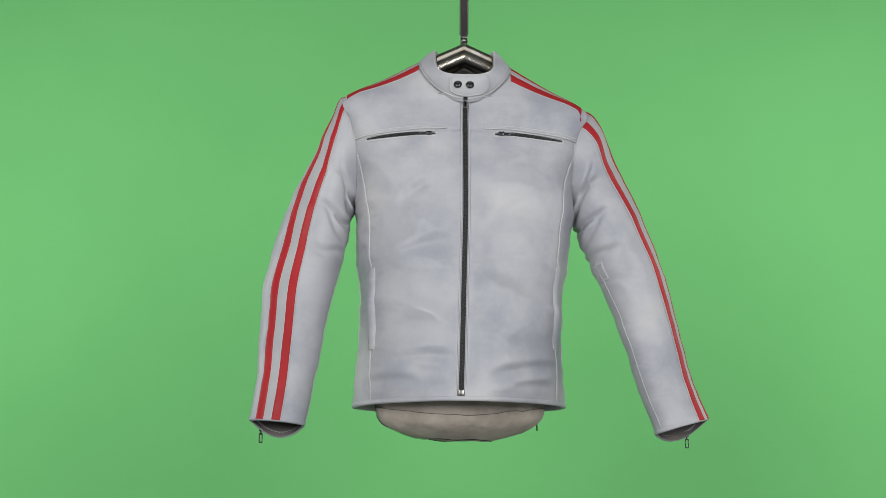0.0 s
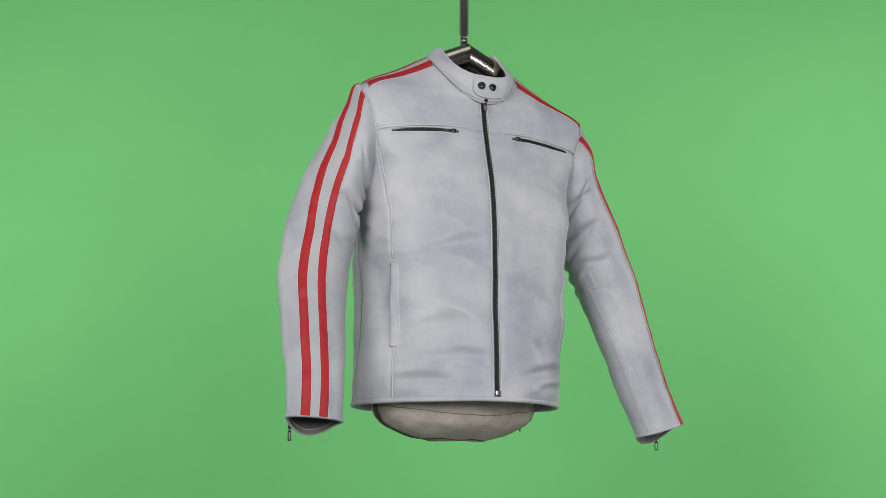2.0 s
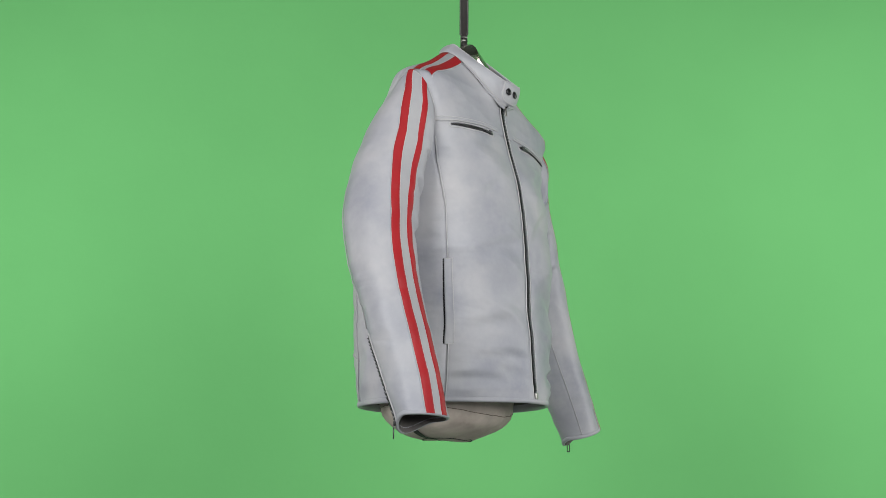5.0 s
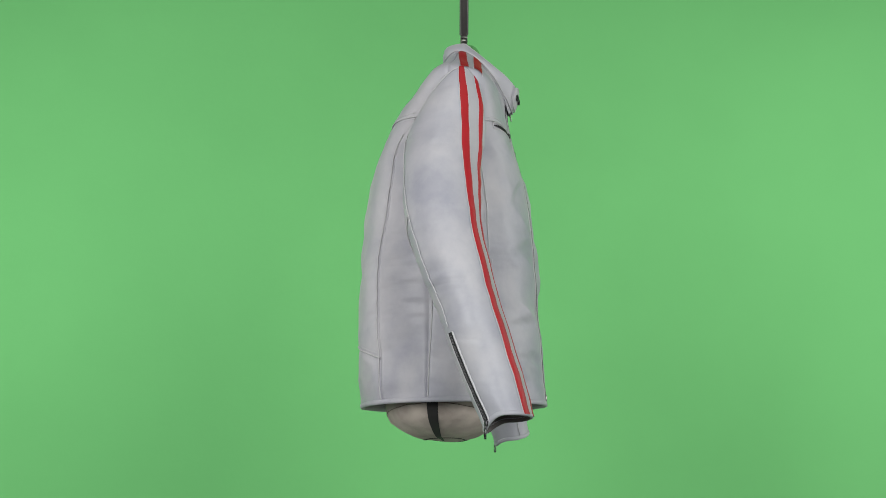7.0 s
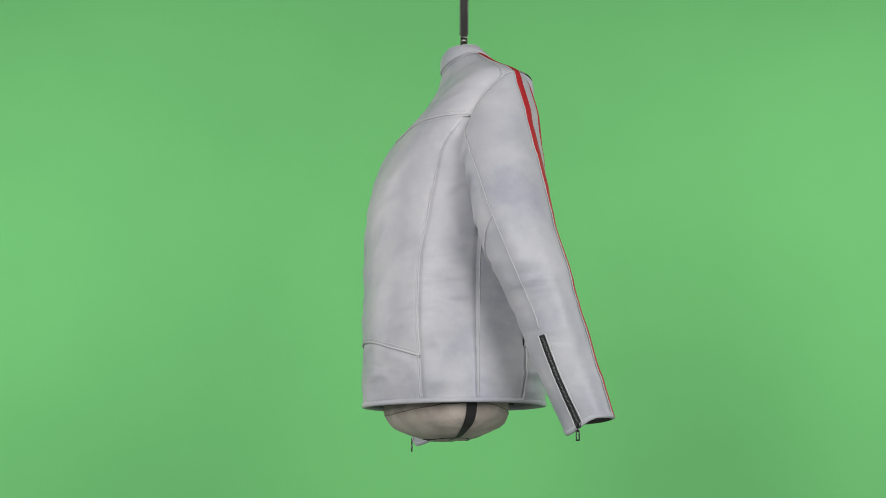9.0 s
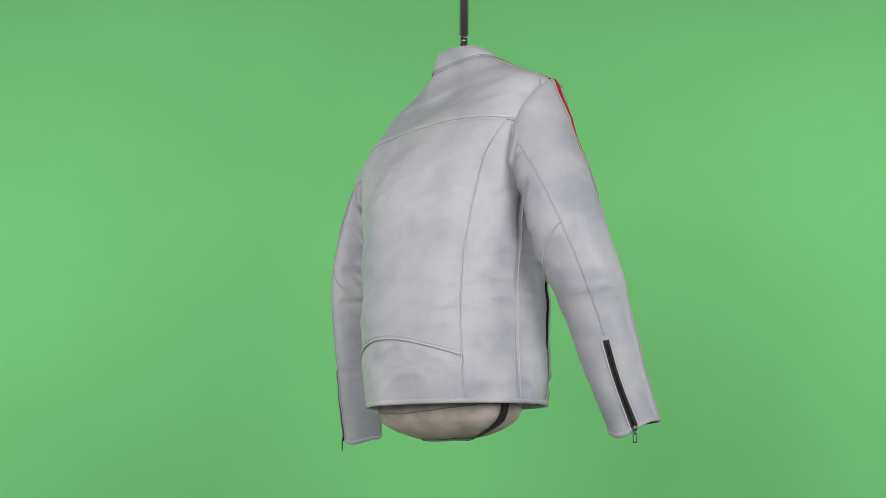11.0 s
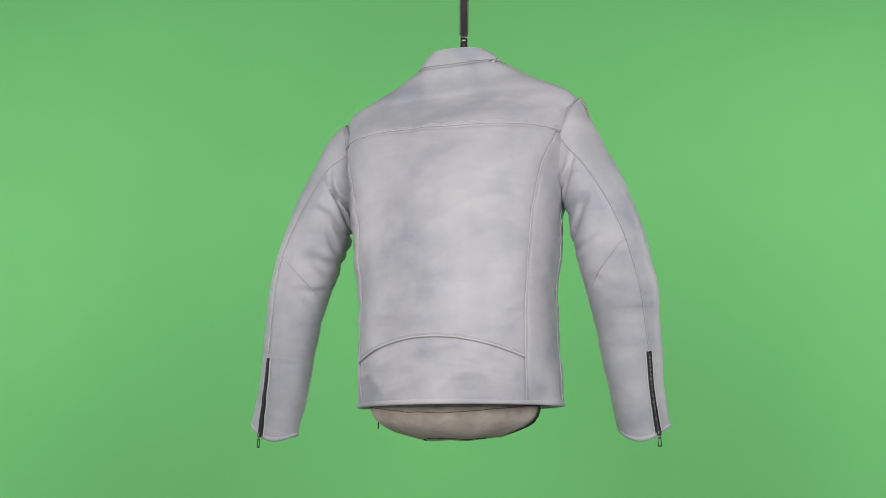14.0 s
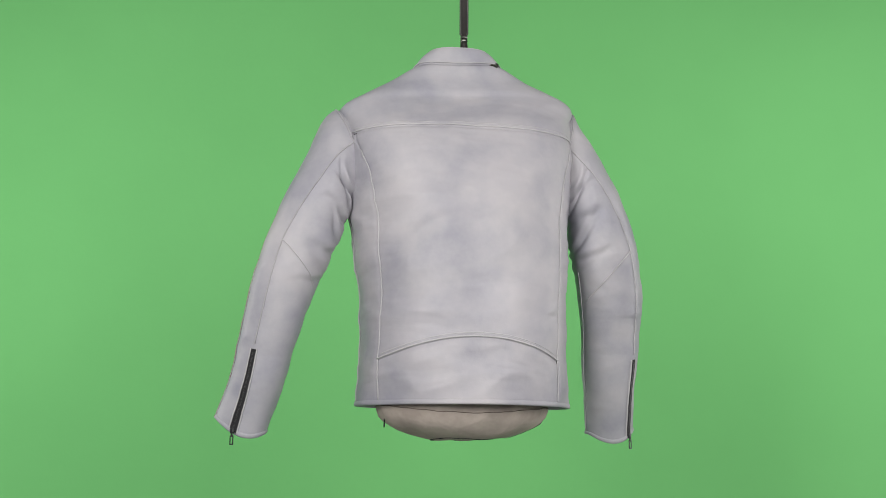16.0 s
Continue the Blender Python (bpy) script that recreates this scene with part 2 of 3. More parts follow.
def body(u, h, out=0.0):
    p = body_raw(u, h)
    e = 0.003
    n = (body_raw(u + e, h) - p).cross(body_raw(u, h + e) - p if h < 0.79 else p - body_raw(u, h - e))
    n.normalize()
    side = max(0.0, abs(math.sin(2 * math.pi * u)) - 0.35)
    amount = 0.0036 + 0.004 * side * max(0.0, 1 - ((h - 0.45) / 0.16) ** 2) + 0.002 * max(0, 1 - ((h - 0.2) / 0.07) ** 2)
    if h > 0.7:
        amount *= max(0.2, 1 - (h - 0.7) / 0.08)
    drape = 1 - 2 * abs(noise.noise(Vector((p.x * 4 + p.z * 5 + 2, p.y * 4, (p.z - 0.45 * abs(p.x)) * 9 + 7))))
    if side > 0.05 and 0.2 < h < 0.62:
        # short level creases where the side panels bunch up under the arm
        pinch = noise.noise(Vector((p.x * 7, p.y * 9 + 3, p.z * 48)))
        out -= 0.0022 * side * max(0.0, 1 - ((h - 0.43) / 0.19) ** 2) * max(0.0, 1 - 5 * abs(pinch))
    if h > 0.6:
        drape *= max(0.0, 1 - (h - 0.6) / 0.15)
    if p.y < -0.04 and h < 0.62:
        out += front_folds(p.x, p.z)
    calm = 1 - 0.8 * math.exp(-(p.x / 0.035) ** 2) if p.y < 0 else 1.0
    return p + n * (out + calm * folds(p, amount) + calm * (0.0080 if p.y < 0 else 0.0048) * (1 - 0.9 * side) * (drape - 0.4))


def u_front(x, h, back=False):
    _, _, cx, w, _, _, _, n, nb = body_row(h)
    if back:
        n = nb
    d = x - cx
    return math.copysign(math.asin(min(1, abs(d) / w) ** (n / 2)) / (2 * math.pi), d)


def u_back(x, h):
    return math.copysign(0.5, x) - u_front(x, h, True)


def u_side(sx, y, h):
    _, _, _, _, yf, yb, ym, n, nb = body_row(h)
    if y > ym:
        n = nb
    k = (y - ym) / ((yf if y < ym else yb) - ym)
    th = math.acos(min(1, abs(k)) ** (n / 2))
    return sx * (th if y < ym else math.pi - th) / (2 * math.pi)


def level(u, z):
    """The level at which the surface reaches height z."""
    return level_at(round(u, 4), round(z, 4))


@lru_cache(maxsize=200000)
def level_at(u, z):
    lo, hi = 0.137, 0.795
    for _ in range(15):
        mid = 0.5 * (lo + hi)
        if body_raw(u, mid).z < z:
            lo = mid
        else:
            hi = mid
    return lo


FRONT_SEAM = [(0.137, 0.168), (0.27, 0.166), (0.39, 0.170), (0.48, 0.176), (0.55, 0.188), (0.62, 0.203), (0.80, 0.205)]
BACK_SEAM = [(0.137, 0.160), (0.21, 0.159), (0.30, 0.159), (0.39, 0.162), (0.48, 0.170), (0.56, 0.186), (0.62, 0.204), (0.80, 0.206)]
ZIP = 0.0044


def seam_front(sx, h):
    return u_front(sx * lerp(FRONT_SEAM, h), h)


def seam_back(sx, h):
    return u_back(sx * lerp(BACK_SEAM, h), h)


@lru_cache(maxsize=200000)
def yoke_front_at(u):
    return level(u, 0.641 - 0.12 * max(0, abs(body_raw(u, 0.64).x) - 0.08))


def yoke_front(u):
    return yoke_front_at(round(u, 4))


def yoke_back(x):
    return level(u_back(x, 0.64), 0.639 - 0.12 * x * x)


def arc_back(x):
    return level(u_back(x, 0.23), 0.246 - 1.38 * x * x)


def panel(name, ua, ub, ha, hb, parent, label="", nu=30, nh=60, mat=None):
    """A leather panel between the seams ua(h), ub(h) and the levels ha(u), hb(u), sunk a little along its rim."""
    hm = 0.5 * (ha(ua(0.4)) + hb(ua(0.5)))
    wide = (body_raw(ub(hm), hm) - body_raw(ua(hm), hm)).length + 1e-4
    tall = abs(hb(ua(hm)) - ha(ua(hm))) + 1e-4

    def at(a, b):
        h = hm
        u = 0
        for _ in range(3):
            u = ua(h) + (ub(h) - ua(h)) * a
            h = ha(u) + (hb(u) - ha(u)) * b
        rim = min(a, 1 - a) * wide
        rim2 = min(b, 1 - b) * tall
        sink = 0.0021 * math.exp(-(rim / 0.0030) ** 2) + 0.0021 * math.exp(-(rim2 / 0.0030) ** 2)
        return body(u, h, 0.0012 - sink)

    bm, _ = grid(at, steps(nu, wide), steps(nh, tall))
    return part(name, bm, mat or LEATHER, parent, label)


def const(v):
    return lambda q: v


def surface_line(ufn, h0, h1, n, out):
    hs = [h0 + (h1 - h0) * k / n for k in range(n + 1)]
    return [body(ufn(h), h, out) for h in hs]


def xof(u):
    return body_raw(u, 0.5).x


def build_body(jacket):
    hem, top = const(0.137), const(0.795)
    for sx, side in ((-1, "right"), (1, "left")):
        z0 = lambda h, s=sx: u_front(s * ZIP + body_row(h)[2], h)
        yk = lambda u: yoke_front(u)
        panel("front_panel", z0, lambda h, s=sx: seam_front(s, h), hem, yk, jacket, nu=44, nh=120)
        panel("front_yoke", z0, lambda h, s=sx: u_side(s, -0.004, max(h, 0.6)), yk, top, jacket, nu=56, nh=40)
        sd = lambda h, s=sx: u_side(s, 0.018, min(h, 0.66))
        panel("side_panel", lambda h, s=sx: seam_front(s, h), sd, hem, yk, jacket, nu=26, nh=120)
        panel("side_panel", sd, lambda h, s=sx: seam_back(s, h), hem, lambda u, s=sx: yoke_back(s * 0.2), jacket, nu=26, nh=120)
        # seams with their rubbed ridges
        part("seam", tube(surface_line(lambda h, s=sx: seam_front(s, h) - s * 0.003, 0.142, 0.60, 70, 0.0014), 0.0012), EDGE, jacket, "pale rubbed seam ridge")
        part("seam", tube(surface_line(lambda h, s=sx: seam_back(s, h) + s * 0.003, 0.142, 0.595, 70, 0.0014), 0.0012), EDGE, jacket, "pale rubbed seam ridge")
        part("seam", tube(surface_line(lambda h, s=sx: sd(h) - s * 0.003, 0.142, 0.55, 70, 0.0014), 0.0011), EDGE, jacket, "pale rubbed seam ridge")
        part("seam", tube([body(u, yoke_front(u) + 0.003, 0.0012) for u in (sx * (0.011 + 0.2 * k / 40) for k in range(41))], 0.0013), EDGE, jacket, "pale rubbed yoke seam")
        part("seam", tube([body(u, yoke_front(u) + 0.009, 0.0012) for u in (sx * (0.011 + 0.2 * k / 40) for k in range(41))], 0.0008), EDGE, jacket, "pale rubbed yoke stitching")
        part("zip_facing", tube(surface_line(lambda h, s=sx: u_front(s * (ZIP + 0.003) + body_row(h)[2], h), 0.14, 0.79, 90, 0.001), 0.0011), EDGE, jacket, "pale rubbed zip facing edge")
    bl = lambda h: seam_back(1, h)
    br = lambda h: seam_back(-1, h) + 1.0
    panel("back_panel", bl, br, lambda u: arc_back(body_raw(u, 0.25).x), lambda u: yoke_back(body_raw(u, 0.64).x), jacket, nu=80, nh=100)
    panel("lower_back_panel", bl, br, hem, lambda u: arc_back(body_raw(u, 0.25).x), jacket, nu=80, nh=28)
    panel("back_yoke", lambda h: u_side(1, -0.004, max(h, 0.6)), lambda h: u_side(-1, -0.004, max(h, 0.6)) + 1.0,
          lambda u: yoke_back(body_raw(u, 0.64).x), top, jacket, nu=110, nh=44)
    part("seam", tube([body(u_back(x, 0.64), yoke_back(x) + 0.003, 0.0016) for x in (-0.21 + 0.42 * k / 60 for k in range(61))], 0.0013), EDGE, jacket, "pale rubbed yoke seam")
    part("seam", tube([body(u_back(x, 0.23), arc_back(x) + 0.003, 0.0016) for x in (-0.158 + 0.316 * k / 60 for k in range(61))], 0.0016), EDGE, jacket, "pale rubbed curved back seam")
    # second rows of stitching beside the back seams
    part("stitching", tube([body(u_back(x, 0.64), yoke_back(x) + 0.009, 0.0014) for x in (-0.205 + 0.41 * k / 60 for k in range(61))], 0.0007, 5), EDGE, jacket, "pale yoke stitching")
    part("stitching", tube([body(u_back(x, 0.23), arc_back(x) + 0.009, 0.0014) for x in (-0.153 + 0.306 * k / 60 for k in range(61))], 0.0007, 5), EDGE, jacket, "pale stitching along the curved seam")
    # lining inside, and the bound hem
    us = [k / 90 for k in range(90)]
    bm, _ = grid(lambda u, h: body(u, h, -0.005), us, [0.14 + 0.61 * k / 40 for k in range(41)], wrap=True)
    part("lining", bm, LINING, jacket, "dark grey lining inside the jacket")
    bm = bmesh.new()
    prof = [(0.0065, 0.001), (0.006, 0.0024), (0.001, 0.0026), (-0.0015, 0.0016), (-0.002, -0.001), (-0.0015, -0.004), (0.004, -0.0055), (0.012, -0.0052)]
    grid(lambda u, k: body(u, 0.1371 + max(0, prof[k][0]), prof[k][1]) + Vector((0, 0, min(0, prof[k][0]))), [k / 180 for k in range(180)], range(len(prof)), wrap=True, bm=bm)
    part("hem_binding", bm, LEATHER, jacket, "turned leather hem edge")


# ---- sleeves: outer x, z; inner x, z; middle y, half depth, dip at the back ----
SLEEVE_A = [(0, 0.192, 0.69, 0.15, 0.565, -0.008, 0.034, 0), (0.6, 0.232, 0.717, 0.176, 0.545, -0.0074, 0.053, 0),
            (1, 0.25, 0.68, 0.196, 0.52, -0.004, 0.0656, 0), (2, 0.285, 0.612, 0.211, 0.488, 0.002, 0.068, 0),
            (3, 0.322, 0.536, 0.22, 0.445, 0, 0.066, 0), (4, 0.35, 0.452, 0.232, 0.388, -0.007, 0.063, 0),
            (5, 0.369, 0.362, 0.246, 0.325, -0.0285, 0.0575, 0.002), (6, 0.371, 0.27, 0.259, 0.25, -0.059, 0.051, 0.004),
            (7, 0.371, 0.178, 0.27, 0.165, -0.09, 0.0475, 0.008), (8, 0.377, 0.103, 0.281, 0.095, -0.118, 0.038, 0.024)]
SLEEVE_B = [(0, 0.192, 0.672, 0.15, 0.56, -0.014, 0.034, 0), (0.6, 0.233, 0.697, 0.176, 0.54, -0.004, 0.055, 0),
            (1, 0.257, 0.677, 0.196, 0.515, 0.001, 0.067, 0), (2, 0.285, 0.61, 0.21, 0.483, 0.009, 0.068, 0),
            (3, 0.328, 0.522, 0.224, 0.442, 0.007, 0.066, 0), (4, 0.357, 0.445, 0.246, 0.392, 0.004, 0.063, 0),
            (5, 0.381, 0.362, 0.271, 0.333, -0.005, 0.057, 0.002), (6, 0.401, 0.268, 0.298, 0.252, -0.023, 0.05, 0.004),
            (7, 0.416, 0.185, 0.32, 0.168, -0.044, 0.046, 0.008), (8, 0.441, 0.113, 0.346, 0.086, -0.064, 0.036, 0.022)]


SLEEVE_ROWS = {-1: dense(SLEEVE_A, 800), 1: dense(SLEEVE_B, 800)}


def sleeve_raw(table, sx, phi, v):
    _, xo, zo, xi, zi, yc, rb, ty = between(SLEEVE_ROWS[sx], v)
    c, s = math.cos(phi), math.sin(phi)
    e = 1.0 + 0.22 * max(0.0, 1 - v / 3.2)
    c, s = math.copysign(abs(c) ** e, c), math.copysign(abs(s) ** e, s)
    return Vector((sx * (0.5 * (xo + xi) + 0.5 * (xo - xi) * c), yc + rb * s - (0.026 if sx < 0 else 0.020) * max(0.0, 1 - v / 2.6) * c, 0.5 * (zo + zi) + 0.5 * (zo - zi) * c - (ty * s * s if s > 0 else 0.1 * ty * s)))


# where the sleeve creases: how far down, slant, depth
CREASES = [(1.25, 0.5, 1.7), (1.8, -0.45, 1.5), (2.35, 0.35, 1.3), (3.0, -0.4, 1.0), (3.55, 0.3, 0.9), (4.0, -0.25, 0.6), (4.5, 0.35, 0.5), (5.2, -0.3, 0.4), (6.9, 0.2, 0.3), (7.5, -0.2, 0.3)]


def sleeve(table, sx, phi, v, out=0.0):
    p = sleeve_raw(table, sx, phi, v)
    e = 0.03
    a = sleeve_raw(table, sx, phi + e, v) - p
    b = sleeve_raw(table, sx, phi, v + e) - p if v < 7.9 else p - sleeve_raw(table, sx, phi, v - e)
    n = b.cross(a) * sx
    n.normalize()
    inner = 0.5 - 0.5 * math.cos(phi)
    wob = noise.noise(Vector((p.x * 14 + 3 * sx, p.y * 14, p.z * 14)))
    crease = 0.0
    for v0, slope, deep in CREASES:
        d = v - v0 - slope * (abs(phi - math.pi) - 0.5) - 0.35 * wob
        reach = max(0.0, inner - (0.38 if v0 < 2.5 else 0.46)) * (2.0 - 1.5 * math.exp(-((phi - math.pi) / 0.55) ** 2)) if v0 < 6 else 0.3 * inner
        crease += deep * reach * (0.45 * math.exp(-((d + 0.22) / 0.2) ** 2) - math.exp(-(d / 0.14) ** 2))
    return p + n * (out + folds(p, 0.003) + 0.0088 * crease * (0.75 + 0.9 * wob))


def sleeve_part(table, sx, phis, vs, out, name, mat, parent, label="", wrap=False):
    bm, _ = grid(lambda a, b: sleeve(table, sx, a, b, out), phis, vs, wrap=wrap)
    return part(name, bm, mat, parent, label)


STRIPES = {-1: ([(0.6, -2), (1, -16), (2, -37), (4, -56), (6, -57), (8, -56)], [(0.6, -36), (1, -50), (2, -70), (3, -77), (4, -83), (6, -90), (8, -92)]),
           1: ([(0.6, -14), (1, -16), (2, -20), (4, -14), (6, -12), (8, -16)], [(0.6, -50), (1, -52), (2, -54), (4, -46), (6, -43), (8, -48)])}


def stripe_phi(sx, v, which):
    """Middle of a stripe on the sleeve, and half its width as an angle."""
    half = lerp([(0, 6.8), (1, 6.0), (2, 5.8), (5, 6.6), (8, 8.8)], v) * (1.12 if which == 0 else 1.0)
    return math.radians(lerp(STRIPES[sx][which], v)), math.radians(half)


def zip_pull(parent, m, metal=STEEL, label="steel zip slider with pull tab"):
    """A small slider with its swinging pull tab, hanging along -z."""
    bm = bmesh.new()
    box(bm, m @ pose(0, 0, 0), 0.008, 0.004, 0.009, 0.001)
    box(bm, m @ pose(0, -0.0015, -0.007), 0.003, 0.0025, 0.007, 0.0006)
    for dx in (-0.0028, 0.0028):
        box(bm, m @ pose(dx, -0.0015, -0.016), 0.0016, 0.002, 0.016, 0.0005)
    for dz in (-0.009, -0.0235):
        box(bm, m @ pose(0, -0.0015, dz), 0.0072, 0.002, 0.0025, 0.0005)
    return part("zip_pull", bm, metal, parent, label)


def build_sleeve(jacket, table, sx):
    vs = [8 * k / 210 for k in range(211)]
    sl = sleeve_part(table, sx, [2 * math.pi * k / 132 for k in range(132)], vs, 0.0, "sleeve", LEATHER, jacket, wrap=True)
    sleeve_part(table, sx, [2 * math.pi * k / 40 for k in range(40)], [4 + 4 * k / 20 for k in range(21)], -0.004, "sleeve_lining", LINING, sl, "dark lining inside the cuff", wrap=True)
    # red stripes with pale rubbed edges
    for which in (0, 1):
        def at(a, b, w=which, grow=1.0, out=0.0028):
            v = 0.40 + 7.58 * b
            c, hw = stripe_phi(sx, v, w)
            edge = 0.0010 * max(0, abs(a) - 0.8) / 0.2
            return sleeve(table, sx, c + hw * a * grow, v, out - edge)
        bm, _ = grid(at, [-1, -0.85, -0.5, 0, 0.5, 0.85, 1], [k / 130 for k in range(131)])
        part("stripe", bm, RED, sl, "red leather stripe down the sleeve")
        for e in (-1.08, 1.08):
            pts = [at(e, k / 120, out=0.0026) for k in range(121)]
            part("stripe_edge", tube(pts, 0.0008, 5), EDGE, sl, "pale rubbed stripe edge")
    def between_stripes(a, b):
        v = 0.40 + 7.56 * b
        (c0, w0), (c1, w1) = stripe_phi(sx, v, 0), stripe_phi(sx, v, 1)
        p0, p1 = c0 - w0 * 1.15, c1 + w1 * 1.15
        return sleeve(table, sx, p0 + (p1 - p0) * a, v, 0.0018)
    bm, _ = grid(between_stripes, [0, 0.25, 0.5, 0.75, 1], [k / 130 for k in range(131)])
    part("pale_stripe", bm, PALE, sl, "pale ivory grey leather stripe between the red ones")
    if sx > 0:
        # small stitched patch in the crook of the elbow
        def patch_at(a, c, out=0.0013):
            return sleeve(table, sx, math.radians(192 + 30 * a), 3.84 + 0.62 * c, out)
        bm, _ = grid(lambda a, c: patch_at(a, c, 0.0013 if 0 < a < 1 and 0 < c < 1 else 0.0004), [0, 0.04] + [k / 12 for k in range(1, 12)] + [0.96, 1], [0, 0.04] + [k / 16 for k in range(1, 16)] + [0.96, 1])
        pt = part("elbow_patch", bm, LEATHER, sl, "small stitched patch inside the elbow")
        part("stitching", tube([patch_at(0.1 + 0.8 * k / 12, 0.9) for k in range(13)] + [patch_at(0.9, 0.9 - 0.8 * k / 12) for k in range(1, 13)] + [patch_at(0.9 - 0.8 * k / 12, 0.1) for k in range(1, 13)], 0.0008, 5), EDGE, pt, "pale stitching")
    # cuff rim
    prof = [(7.91, 0.0002), (7.92, 0.0016), (7.98, 0.0017), (8.0, 0.0005), (8.0, -0.003), (7.9, -0.0042)]
    bm, _ = grid(lambda a, k: sleeve(table, sx, a, *prof[k]), [2 * math.pi * k / 80 for k in range(80)], range(6), wrap=True)
    part("cuff_edge", bm, LEATHER, sl, "turned leather cuff edge")
    # long back seam and slanting elbow seam
    back = lambda v: math.radians(lerp([(0.4, 95), (2, 75), (4, 58), (6, 58 + 6 * sx), (8, 61 + 10 * sx)], v))
    part("seam", tube([sleeve(table, sx, back(v), v, 0.0015) for v in (0.64 + 5.56 * k / 90 for k in range(91))], 0.0009), EDGE, sl, "pale rubbed sleeve seam")
    part("seam", tube([sleeve(table, sx, math.radians(58 + 92 * k / 40), 4.05 + 0.72 * (k / 40) ** 1.2, 0.0016) for k in range(41)], 0.0010), EDGE, sl, "pale rubbed elbow seam")
    part("seam", tube([sleeve(table, sx, math.radians((205 if sx > 0 else 165) + 10 * k / 60), 3.9 + 4.0 * k / 60, 0.001) for k in range(61)], 0.0008), EDGE, sl, "pale rubbed underarm seam")
    part("armhole_seam", tube([sleeve(table, sx, math.radians(6 * k), 0.64, 0.0010) for k in range(-17, 18)], 0.0010), EDGE, sl, "pale rubbed armhole seam")
    # cuff zip at the back of the forearm
    zs = [6.3 + 1.68 * k / 40 for k in range(41)]
    wid = lambda v: 0.0048 / spline(table, v)[6]
    bm, _ = grid(lambda a, v: sleeve(table, sx, back(v) + a * wid(v), v, 0.0016), [-1, -0.5, 0, 0.5, 1], zs)
    part("cuff_zip", bm, TAPE, sl, "black zip on the cuff")
    for e in (-1.25, 1.25):
        part("zip_edge", tube([sleeve(table, sx, back(v) + e * wid(v), v, 0.001) for v in zs], 0.0016, 5), EDGE, sl, "pale rubbed zip edge")
    bm = bmesh.new()
    for k in range(1, 66):
        v = 6.34 + 1.62 * k / 66
        p = sleeve(table, sx, back(v), v, 0.002)
        box(bm, Matrix.Translation(p), 0.003, 0.003, 0.0012)
    part("zip_teeth", bm, TEETH, sl, "dark metal zip teeth", smooth=False)
    end = sleeve(table, sx, back(7.95), 7.95, 0.003)
    zip_pull(sl, Matrix.Translation(end) @ pose(0, 0, 0, 0, 0, 180 - 30 * sx), SNAP, "dark zip slider with pull tab")
    return sl


# ---- collar, zips, pockets ----
def collar_at(a, b, out=0.0):
    """a: once round from the front opening; b: up the stand."""
    p = body_raw(a, 0.795)
    th = 2 * math.pi * a
    c, t = math.cos(th), math.sin(th)
    y = -0.036 - (0.068 if c > 0 else 0.064) * math.copysign(abs(c) ** 0.65, c)
    x = 0.057 * math.copysign(abs(t) ** 0.62, t)
    top = Vector((x, y, 0.820 - 0.86 * max(0.0, -y - 0.014)))
    q = p.lerp(top, b)
    n = Vector((p.x, (p.y + 0.025) * 1.2, 0.02)).normalized()
    return q + n * (out + 0.003 * math.sin(math.pi * b) + 0.0012 * noise.noise(q * 35))


